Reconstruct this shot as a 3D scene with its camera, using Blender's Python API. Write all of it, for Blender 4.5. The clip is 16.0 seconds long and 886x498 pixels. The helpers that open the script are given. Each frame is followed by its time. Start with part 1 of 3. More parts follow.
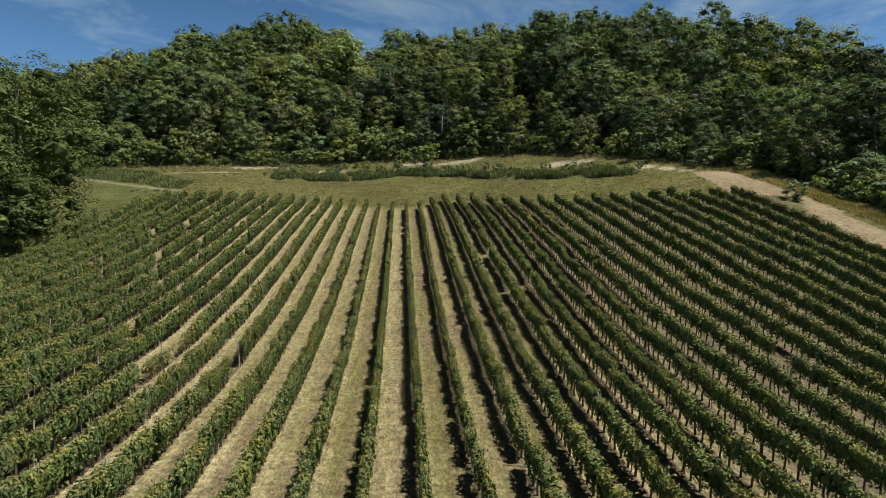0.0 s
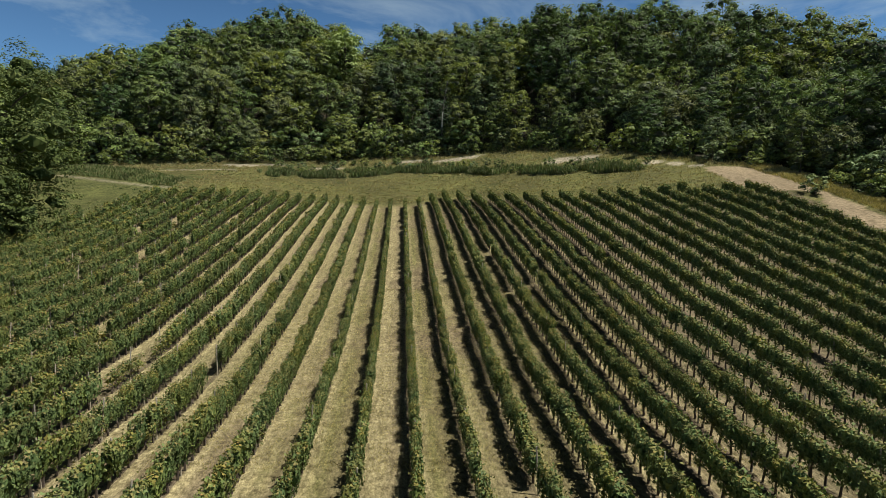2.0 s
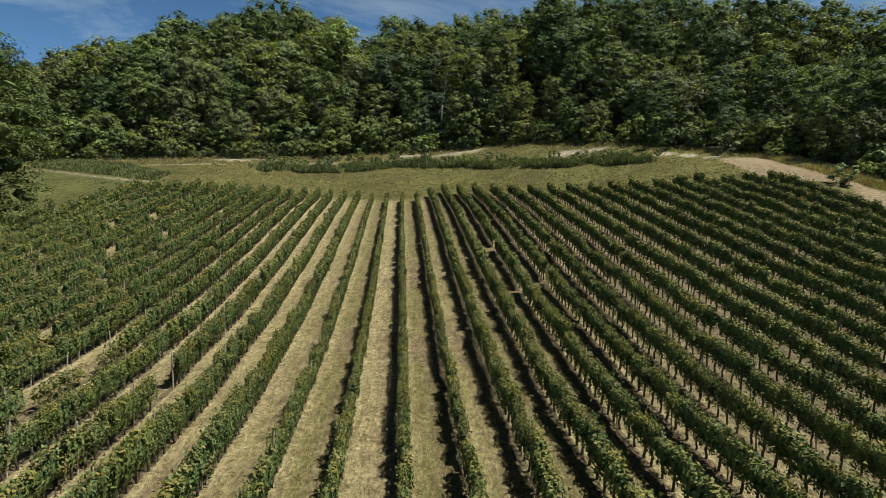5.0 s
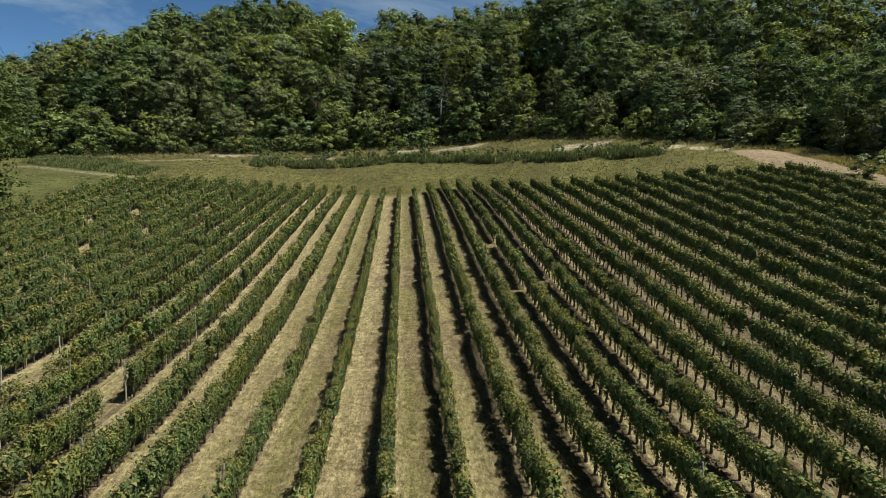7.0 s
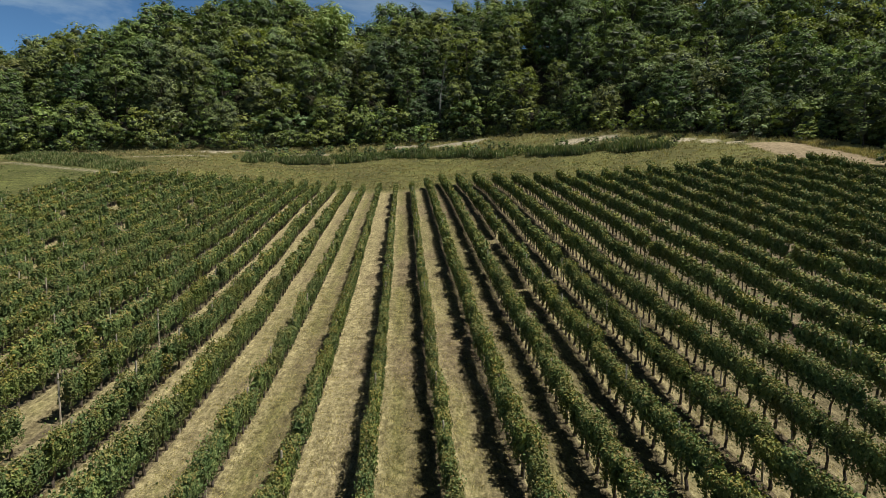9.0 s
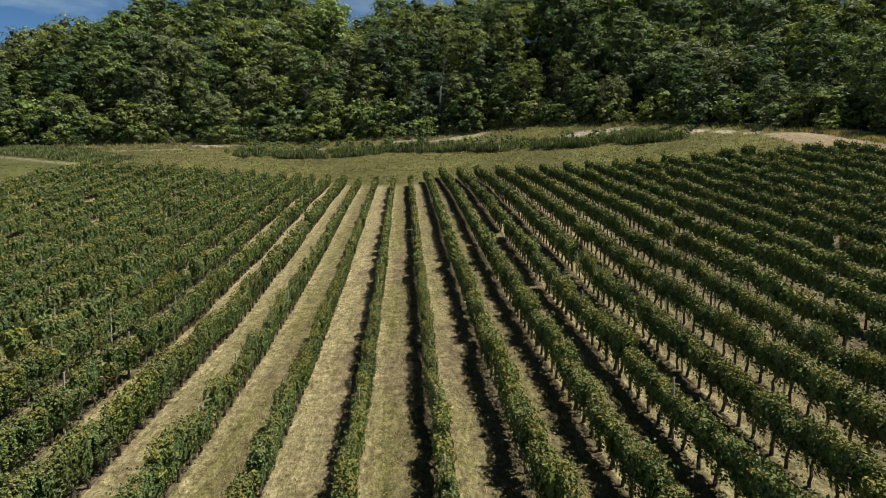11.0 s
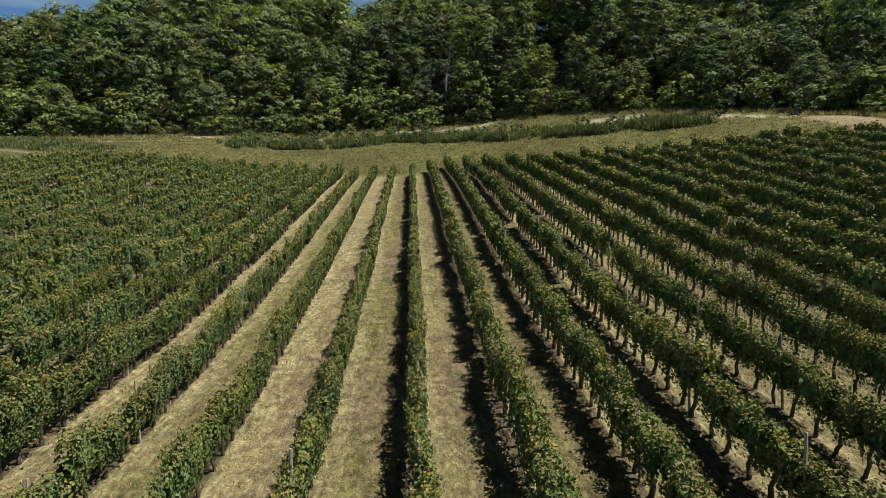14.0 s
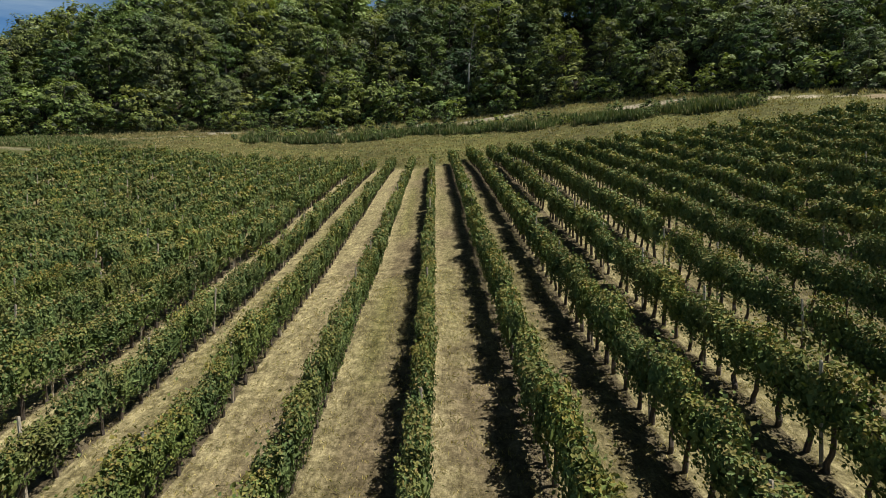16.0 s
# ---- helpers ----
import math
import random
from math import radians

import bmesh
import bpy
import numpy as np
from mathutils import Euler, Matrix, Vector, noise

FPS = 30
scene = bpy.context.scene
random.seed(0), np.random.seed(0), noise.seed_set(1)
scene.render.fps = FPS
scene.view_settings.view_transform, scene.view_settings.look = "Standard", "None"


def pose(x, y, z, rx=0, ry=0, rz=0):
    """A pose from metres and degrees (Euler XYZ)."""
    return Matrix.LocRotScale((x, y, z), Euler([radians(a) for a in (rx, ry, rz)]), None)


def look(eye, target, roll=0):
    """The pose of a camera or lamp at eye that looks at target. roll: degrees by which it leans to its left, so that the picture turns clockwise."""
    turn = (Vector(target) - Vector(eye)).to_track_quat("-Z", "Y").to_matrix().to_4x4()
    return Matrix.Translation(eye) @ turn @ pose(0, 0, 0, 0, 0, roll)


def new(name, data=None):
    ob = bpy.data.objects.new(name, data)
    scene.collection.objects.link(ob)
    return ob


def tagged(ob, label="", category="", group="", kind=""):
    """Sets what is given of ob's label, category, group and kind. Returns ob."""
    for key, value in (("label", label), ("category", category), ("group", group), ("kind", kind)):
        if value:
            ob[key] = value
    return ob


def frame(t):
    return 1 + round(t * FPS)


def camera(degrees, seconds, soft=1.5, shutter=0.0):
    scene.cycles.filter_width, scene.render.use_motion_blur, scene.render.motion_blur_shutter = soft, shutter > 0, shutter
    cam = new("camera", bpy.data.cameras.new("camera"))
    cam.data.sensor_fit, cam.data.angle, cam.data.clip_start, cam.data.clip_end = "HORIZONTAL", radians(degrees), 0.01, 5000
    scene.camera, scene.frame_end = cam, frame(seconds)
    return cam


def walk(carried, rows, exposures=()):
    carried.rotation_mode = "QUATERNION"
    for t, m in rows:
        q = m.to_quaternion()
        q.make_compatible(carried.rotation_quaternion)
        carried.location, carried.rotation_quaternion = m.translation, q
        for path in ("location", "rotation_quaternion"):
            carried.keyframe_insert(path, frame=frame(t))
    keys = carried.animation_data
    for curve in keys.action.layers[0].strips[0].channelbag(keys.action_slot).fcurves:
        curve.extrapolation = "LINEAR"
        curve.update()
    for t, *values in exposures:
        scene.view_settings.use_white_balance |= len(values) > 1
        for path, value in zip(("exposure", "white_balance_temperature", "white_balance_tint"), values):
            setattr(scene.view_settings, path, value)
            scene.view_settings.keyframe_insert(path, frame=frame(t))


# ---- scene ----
cam = camera(72.0, 16.0, soft=0.8)
PATH = [
    (0, (0.512, -2.646, 16.586), (0.624, -0.65, 16.515), 0.5),
    (0.5, (0.594, -1.594, 16.455), (0.705, 0.402, 16.386), 0.4),
    (1, (0.629, -0.532, 16.32), (0.74, 1.463, 16.251), 0.4),
    (1.5, (0.717, 0.481, 16.206), (0.827, 2.477, 16.137), 0.4),
    (2, (0.824, 1.47, 16.086), (0.934, 3.466, 16.017), 0.4),
    (2.5, (0.886, 2.51, 15.964), (0.995, 4.506, 15.896), 0.4),
    (3, (0.985, 3.49, 15.823), (1.093, 5.486, 15.755), 0.4),
    (3.5, (1.048, 4.527, 15.7), (1.156, 6.523, 15.632), 0.4),
    (4, (1.114, 5.511, 15.545), (1.223, 7.507, 15.478), 0.4),
    (6.5, (1.755, 10.784, 14.9), (1.861, 12.78, 14.834), 0.2),
    (7, (1.914, 11.88, 14.791), (2.019, 13.876, 14.723), 0.2),
    (7.5, (2.028, 13.048, 14.653), (2.133, 15.044, 14.586), 0.2),
    (8, (2.191, 14.163, 14.514), (2.294, 16.159, 14.447), 0.2),
    (8.5, (2.285, 15.285, 14.37), (2.388, 17.281, 14.304), 0.1),
    (9, (2.402, 16.44, 14.208), (2.505, 18.436, 14.143), 0.1),
    (11.5, (2.712, 22.492, 13.351), (2.814, 24.488, 13.288), 0.1),
    (12, (2.847, 23.704, 13.221), (2.947, 25.7, 13.158), 0.1),
    (12.5, (3.021, 24.881, 13.155), (3.115, 26.878, 13.091), 0.1),
    (13, (3.174, 26.091, 13.053), (3.264, 28.088, 12.988), 0.1),
    (13.5, (3.32, 27.324, 12.913), (3.404, 29.322, 12.848), 0.1),
    (14, (3.426, 28.595, 12.781), (3.503, 30.593, 12.716), 0.1),
    (14.5, (3.552, 29.866, 12.672), (3.618, 31.864, 12.606), -0.0),
    (15, (3.644, 31.164, 12.517), (3.694, 33.163, 12.45), -0.2),
    (15.5, (3.77, 32.428, 12.356), (3.79, 34.427, 12.291), -0.4),
    (16, (3.883, 33.72, 12.217), (3.877, 35.719, 12.15), -0.5),
]
walk(cam, [(t, look(eye, target, roll)) for t, eye, target, roll in PATH])

# ---------------------------------------------------------------- sky and sun
SUN_AZ, SUN_EL = radians(101.0), radians(63.5)
world = bpy.data.worlds.new("world")
scene.world = world
world.use_nodes = True
wn, wl = world.node_tree.nodes, world.node_tree.links
wn.clear()
sky = wn.new("ShaderNodeTexSky")
sky.sky_type, sky.sun_disc = "NISHITA", False
sky.sun_elevation, sky.sun_rotation = SUN_EL, SUN_AZ
sky.altitude, sky.air_density, sky.dust_density, sky.ozone_density = 0, 1.0, 0.4, 2.0
back = wn.new("ShaderNodeBackground")
back.inputs["Strength"].default_value = 0.0074
out = wn.new("ShaderNodeOutputWorld")
tint = wn.new("ShaderNodeMixRGB")
tint.blend_type = "MULTIPLY"
tint.inputs["Fac"].default_value, tint.inputs["Color2"].default_value = 1.0, (0.82, 1.22, 1.5, 1)
wl.new(sky.outputs[0], tint.inputs["Color1"])
# thin streaks of high cloud
way = wn.new("ShaderNodeTexCoord")
lie = wn.new("ShaderNodeMapping")
lie.inputs["Rotation"].default_value, lie.inputs["Scale"].default_value = (0.2, 0.35, 0.3), (2.2, 2.2, 7.5)
wisp = wn.new("ShaderNodeTexNoise")
wisp.inputs["Scale"].default_value, wisp.inputs["Detail"].default_value, wisp.inputs["Roughness"].default_value = 1.6, 7.0, 0.62
wisp.inputs["Distortion"].default_value = 0.6
amount = wn.new("ShaderNodeValToRGB")
amount.color_ramp.elements[0].position, amount.color_ramp.elements[0].color = 0.44, (0, 0, 0, 1)
amount.color_ramp.elements[1].position, amount.color_ramp.elements[1].color = 0.7, (0.6, 0.6, 0.6, 1)
cloud = wn.new("ShaderNodeMixRGB")
cloud.inputs["Color2"].default_value = (7.4, 9.6, 11.0, 1)
wl.new(way.outputs["Generated"], lie.inputs["Vector"])
wl.new(lie.outputs[0], wisp.inputs["Vector"])
wl.new(wisp.outputs["Fac"], amount.inputs["Fac"])
wl.new(amount.outputs[0], cloud.inputs["Fac"])
wl.new(tint.outputs[0], cloud.inputs["Color1"])
# paler and brighter towards the horizon
split = wn.new("ShaderNodeSeparateXYZ")
haze = wn.new("ShaderNodeMapRange")
haze.inputs["From Min"].default_value, haze.inputs["From Max"].default_value = 0.2, 0.65
haze.inputs["To Min"].default_value, haze.inputs["To Max"].default_value = 6.9, 1.1
glow = wn.new("ShaderNodeVectorMath")
glow.operation = "SCALE"
wl.new(way.outputs["Generated"], split.inputs[0])
wl.new(split.outputs["Z"], haze.inputs["Value"])
wl.new(cloud.outputs[0], glow.inputs[0])
wl.new(haze.outputs[0], glow.inputs["Scale"])
wl.new(glow.outputs[0], back.inputs["Color"])
wl.new(back.outputs[0], out.inputs["Surface"])

sun = new("sun", bpy.data.lights.new("sun", "SUN"))
sun.data.energy, sun.data.angle, sun.data.color = 5.0, radians(0.53), (1.0, 0.965, 0.89)
sun.matrix_world = look((0, 0, 0), (-math.sin(SUN_AZ) * math.cos(SUN_EL), -math.cos(SUN_AZ) * math.cos(SUN_EL), -math.sin(SUN_EL)))
scene.view_settings.exposure = 0.45

# ---------------------------------------------------------------- materials


def material(name):
    m = bpy.data.materials.new(name)
    m.use_nodes = True
    m.node_tree.nodes.clear()
    return m, m.node_tree.nodes, m.node_tree.links


def node(n, kind, **inputs):
    made = n.new(kind)
    for key, value in inputs.items():
        made.inputs[key.replace("_", " ")].default_value = value
    return made


def ramp(n, stops):
    made = n.new("ShaderNodeValToRGB")
    while len(made.color_ramp.elements) < len(stops):
        made.color_ramp.elements.new(0.5)
    for e, (at, colour) in zip(made.color_ramp.elements, stops):
        e.position, e.color = at, (*colour, 1)
    return made


def mix(n, l, kind, fac, a, b):
    made = n.new("ShaderNodeMixRGB")
    made.blend_type = kind
    for socket, value in zip(made.inputs, (fac, a, b)):
        if isinstance(value, bpy.types.NodeSocket):
            l.new(value, socket)
        elif isinstance(value, (int, float)):
            socket.default_value = value
        else:
            socket.default_value = (*value, 1)
    return made.outputs[0]


def noise_at(n, l, vector, scale, detail=4.0, rough=0.6):
    made = node(n, "ShaderNodeTexNoise", Scale=scale, Detail=detail, Roughness=rough)
    l.new(vector, made.inputs["Vector"])
    return made.outputs["Fac"]


def leaf_material(name, stops, patchy=0.25, autumn=None, clear=0.35, rough=0.5, patch_scale=0.12, tones=None):
    """Leaves: every leaf its own tone, plants and patches differ, light shines through."""
    m, n, l = material(name)
    geo, info = n.new("ShaderNodeNewGeometry"), n.new("ShaderNodeObjectInfo")
    r = ramp(n, stops)
    l.new(geo.outputs["Random Per Island"], r.inputs["Fac"])
    colour = r.outputs[0]
    patch = noise_at(n, l, geo.outputs["Position"], patch_scale, 3.0)
    shade = ramp(n, [(0.3, (1 - patchy,) * 3), (0.7, (1 + patchy,) * 3)])
    l.new(patch, shade.inputs["Fac"])
    colour = mix(n, l, "MULTIPLY", 1.0, colour, shade.outputs[0])
    tone = ramp(n, tones or [(0.0, (0.84, 0.9, 0.95)), (0.5, (1.0, 1.0, 1.0)), (1.0, (1.15, 1.08, 0.85))])
    l.new(info.outputs["Random"], tone.inputs["Fac"])
    colour = mix(n, l, "MULTIPLY", 1.0, colour, tone.outputs[0])
    if autumn:
        where = noise_at(n, l, geo.outputs["Position"], 0.55, 3.0)
        pick = ramp(n, [(0.54, (0, 0, 0)), (0.72, (0.55, 0.55, 0.55))])
        l.new(where, pick.inputs["Fac"])
        colour = mix(n, l, "MIX", pick.outputs[0], colour, autumn)
    bsdf = node(n, "ShaderNodeBsdfPrincipled", Roughness=rough)
    bsdf.inputs["Specular IOR Level"].default_value = 0.1
    l.new(colour, bsdf.inputs["Base Color"])
    thin = n.new("ShaderNodeBsdfTranslucent")
    l.new(mix(n, l, "MULTIPLY", 1.0, colour, (1.15, 1.25, 0.5)), thin.inputs["Color"])
    both = node(n, "ShaderNodeMixShader", Fac=clear)
    l.new(bsdf.outputs[0], both.inputs[1])
    l.new(thin.outputs[0], both.inputs[2])
    o = n.new("ShaderNodeOutputMaterial")
    l.new(both.outputs[0], o.inputs["Surface"])
    return m


def wood_material(name, dark, light, scale=6.0, rough=0.85):
    m, n, l = material(name)
    tex, info = n.new("ShaderNodeTexCoord"), n.new("ShaderNodeObjectInfo")
    mp = node(n, "ShaderNodeMapping", Scale=(scale * 3, scale * 3, scale * 0.4))
    l.new(tex.outputs["Object"], mp.inputs["Vector"])
    grain = noise_at(n, l, mp.outputs[0], 2.0, 6.0)
    r = ramp(n, [(0.3, dark), (0.75, light)])
    l.new(grain, r.inputs["Fac"])
    tone = ramp(n, [(0.0, (0.7, 0.7, 0.7)), (1.0, (1.2, 1.2, 1.2))])
    l.new(info.outputs["Random"], tone.inputs["Fac"])
    bsdf = node(n, "ShaderNodeBsdfPrincipled", Roughness=rough)
    l.new(mix(n, l, "MULTIPLY", 1.0, r.outputs[0], tone.outputs[0]), bsdf.inputs["Base Color"])
    bump = node(n, "ShaderNodeBump", Strength=0.5, Distance=0.02)
    l.new(grain, bump.inputs["Height"])
    l.new(bump.outputs[0], bsdf.inputs["Normal"])
    o = n.new("ShaderNodeOutputMaterial")
    l.new(bsdf.outputs[0], o.inputs["Surface"])
    return m


# trees of a wood: bluish, dark, plain green, olive, brownish, yellowish
WOOD_TONES = [(0.0, (0.55, 0.68, 0.68)), (0.2, (0.5, 0.55, 0.48)), (0.35, (0.75, 0.86, 0.76)), (0.5, (0.95, 1.0, 0.9)), (0.65, (1.05, 1.0, 0.8)), (0.8, (1.1, 0.97, 0.8)), (0.9, (0.98, 1.1, 0.95)), (1.0, (1.35, 1.35, 1.0))]
VINE_LEAF = leaf_material("vine_leaf", [(0.0, (0.062, 0.094, 0.032)), (0.5, (0.108, 0.15, 0.05)), (0.9, (0.165, 0.205, 0.07)), (0.985, (0.23, 0.25, 0.09)), (1.0, (0.27, 0.2, 0.085))],
                          0.2, (0.15, 0.13, 0.05), 0.07, 0.6)
SHOOT_LEAF = leaf_material("vine_shoot_leaf", [(0.0, (0.108, 0.12, 0.036)), (0.5, (0.175, 0.168, 0.053)), (0.85, (0.24, 0.205, 0.071)), (1.0, (0.25, 0.17, 0.07))], 0.25, (0.12, 0.15, 0.035), 0.12, 0.6)
TREE_LEAF = leaf_material("tree_leaf", [(0.0, (0.1, 0.137, 0.055)), (0.6, (0.155, 0.2, 0.077)), (1.0, (0.225, 0.27, 0.107))], 0.4, None, 0.12, 0.7, 0.5, WOOD_TONES)
BUSH_LEAF = leaf_material("bush_leaf", [(0.0, (0.12, 0.15, 0.05)), (0.6, (0.195, 0.235, 0.085)), (1.0, (0.32, 0.35, 0.145))], 0.35, None, 0.2, 0.7, 0.6, WOOD_TONES)
WEED_LEAF = leaf_material("weed_leaf", [(0.0, (0.075, 0.112, 0.04)), (0.55, (0.14, 0.175, 0.065)), (0.85, (0.21, 0.21, 0.09)), (1.0, (0.34, 0.3, 0.17))], 0.35, (0.16, 0.14, 0.08), 0.2, 0.8, 0.25)
STRAW = leaf_material("straw", [(0.0, (0.20, 0.17, 0.08)), (0.6, (0.33, 0.28, 0.14)), (1.0, (0.48, 0.41, 0.24))], 0.25, (0.16, 0.17, 0.06), 0.25, 0.8, 0.3)
# dark crown cores: the shade between leaf clumps is put into the colour
CORE_SHADE = wood_material("crown_core_shade", (0.03, 0.038, 0.018), (0.07, 0.085, 0.038), 3.0)
LANE_STRAW = leaf_material("lane_straw", [(0.0, (0.11, 0.12, 0.045)), (0.45, (0.2, 0.18, 0.08)), (0.75, (0.32, 0.27, 0.13)), (1.0, (0.46, 0.4, 0.22))], 0.25, (0.13, 0.14, 0.05), 0.2, 0.8, 0.6)
BARK = wood_material("bark", (0.035, 0.027, 0.02), (0.12, 0.095, 0.07))
GREY_BARK = wood_material("grey_bark", (0.06, 0.053, 0.045), (0.17, 0.155, 0.135))
PALE_BARK = wood_material("pale_bark", (0.22, 0.20, 0.17), (0.5, 0.47, 0.42))
VINE_WOOD = wood_material("vine_wood", (0.03, 0.022, 0.016), (0.13, 0.10, 0.075), 14)
POST_WOOD = wood_material("post_wood", (0.20, 0.165, 0.115), (0.52, 0.45, 0.34), 10)

# ---------------------------------------------------------------- the lie of the land
ROW_GAP, ROW_LEAN = 2.479, -0.0145
FIELD = (11.667, 2.206, 10.097, 1.563, 1.433, 1.323, -0.424, 0.835, -1.782, -2.091)
END_X = (-52, -46.3, -44.5, -42, -34, -29, -24, -17, -12, -6, -3, 2.5, 5, 7.6, 10.1, 12.6, 17.6, 22.2, 27.1, 32.2, 37.4, 43, 47.5, 60)
END_Y = (84, 94, 103, 109, 116, 119, 120.5, 120, 117.5, 114.5, 113, 112.5, 116, 118.5, 116.5, 113.3, 106, 100.4, 96.2, 93, 89.7, 86.4, 84.2, 83)
WOOD_X = (-140, -90, -60, -25, 0, 15, 28, 44, 56, 66, 82, 150)
WOOD_Y = (150, 152, 152, 160, 160, 156, 148, 135, 127, 121, 118, 110)
WOOD_Z = (28, 30, 31, 33, 34.5, 35, 35.5, 34.5, 33.5, 32.5, 31, 28)
EDGE_X = (-140, -90, -60, -25, 0, 15, 28, 44, 52, 57, 62, 63.5, 64.5, 66, 150)
EDGE_Y = (151, 153, 154, 160, 160, 157, 148, 129, 113, 107, 103, 90, 75, 55, 40)
CREST_X = (-150, -95, -70, -45, -30, -18, -8, 10, 40, 75, 130, 200)
CREST_H = (12, 19, 32, 58, 54, 32, 37, 43, 38, 42, 44, 42)


def row_x(k, y):
    return 10.61 + ROW_GAP * k + ROW_LEAN * (y - 60)


def field_height(x, y):
    u, v = np.clip(x, -50, 52) / 30, (np.clip(y, 18, 126) - 70) / 50
    a = FIELD
    z = a[0] + a[1] * u + a[2] * v + a[3] * u * u + a[4] * u * v + a[5] * v * v + a[6] * u**3 + a[7] * u * u * v + a[8] * u * v * v + a[9] * v**3
    fall = np.clip(-36 - x, 0, 20) * np.clip((118 - y) / 30, 0, 1)
    return z - 0.22 * fall


def smooth_table(x, xs, ys):
    """A table of heights along x, rounded at its corners."""
    return sum(np.interp(x + d, xs, ys) for d in (-4, -2, 0, 2, 4)) / 5


def ground(x, y):
    x, y = np.asarray(x, float), np.asarray(y, float)
    end, wood, wood_z = smooth_table(x, END_X, END_Y), smooth_table(x, WOOD_X, WOOD_Y), smooth_table(x, WOOD_X, WOOD_Z)
    w = np.clip((y - end) / (wood - end), 0, 1)
    z = np.where(y < end, field_height(x, y), field_height(x, end) * (1 - w) + wood_z * w)
    up, crest = 0.95 * np.clip(y - wood, 0, None), smooth_table(x, CREST_X, CREST_H)
    z = z + crest * (1 - np.exp(-((up / crest) ** 1.35))) ** (1 / 1.35)
    # the valley's side, which turns towards the field
    z = z + 0.12 * np.clip(x - np.interp(y, (40, 55, 72, 88, 99, 109, 119, 140), (120, 78, 74, 71, 68, 64, 60, 66)), 0, 40)
    lumps = 0.05 * np.sin(x * 1.7 + 0.3 * y) * np.sin(y * 1.1) + 0.08 * np.sin(0.31 * x + 1.3) * np.sin(0.37 * y)
    return z + lumps


def height(x, y):
    return float(ground(x, y))


# ---------------------------------------------------------------- mesh helpers


def mesh_from(name, verts, faces, mat):
    me = bpy.data.meshes.new(name)
    me.from_pydata([tuple(v) for v in np.asarray(verts).tolist()], [], [tuple(f) for f in faces])
    me.materials.append(mat)
    me.update()
    return me


def child(name, me, parent, m=None, label=""):
    ob = new(name, me)
    ob.parent = parent
    if m is not None:
        ob.matrix_basis = m
    return tagged(ob, label)


def leaves(rng, centres, normals, size, fold=0.25, long=1.25):
    """One folded kite a leaf, at centres, facing along normals."""
    c = len(centres)
    normals = normals / np.linalg.norm(normals, axis=1, keepdims=True)
    any_way = rng.normal(size=(c, 3))
    a = np.cross(normals, any_way)
    a /= np.linalg.norm(a, axis=1, keepdims=True)
    b = np.cross(normals, a)
    s = (size * rng.uniform(0.75, 1.25, c))[:, None]
    lift = normals * s * fold
    v = np.stack([centres - a * s * 0.5 * long, centres + b * s * 0.5 + lift * 0.5, centres + a * s * 0.5 * long - lift, centres - b * s * 0.5 + lift * 0.5], 1).reshape(-1, 3)
    base = np.arange(c)[:, None] * 4
    f = np.concatenate([base + [0, 1, 2], base + [0, 2, 3]])
    return v, f.tolist()


def sprays(rng, centres, normals, size):
    """One pointed three-cornered spray each, for leaves seen from afar."""
    c = len(centres)
    normals = normals / np.linalg.norm(normals, axis=1, keepdims=True)
    a = np.cross(normals, rng.normal(size=(c, 3)))
    a /= np.linalg.norm(a, axis=1, keepdims=True)
    b = np.cross(normals, a)
    s = (size * rng.uniform(0.6, 1.4, c))[:, None]
    v = np.stack([centres - a * s * 0.7, centres + a * s * 0.5 + b * s * 0.55, centres + a * s * 0.5 - b * s * 0.55], 1).reshape(-1, 3)
    return v, (np.arange(c)[:, None] * 3 + [0, 1, 2]).tolist()


def tube(points, radii, sides=6):
    """A tapered tube through points: verts and faces."""
    verts, faces = [], []
    points = [Vector(p) for p in points]
    for i, p in enumerate(points):
        d = (points[min(i + 1, len(points) - 1)] - points[max(i - 1, 0)]).normalized()
        a = d.orthogonal().normalized()
        b = d.cross(a)
        for s in range(sides):
            w = 2 * math.pi * s / sides
            verts.append(p + (a * math.cos(w) + b * math.sin(w)) * radii[i])
    for i in range(len(points) - 1):
        for s in range(sides):
            q = (s + 1) % sides
            faces.append((i * sides + s, i * sides + q, (i + 1) * sides + q, (i + 1) * sides + s))
    faces.append(tuple(range((len(points) - 1) * sides, len(points) * sides)))
    return [tuple(v) for v in verts], faces


def joined(pieces):
    verts, faces = [], []
    for v, f in pieces:
        k = len(verts)
        verts += [tuple(p) for p in v]
        faces += [tuple(i + k for i in face) for face in f]
    return verts, faces


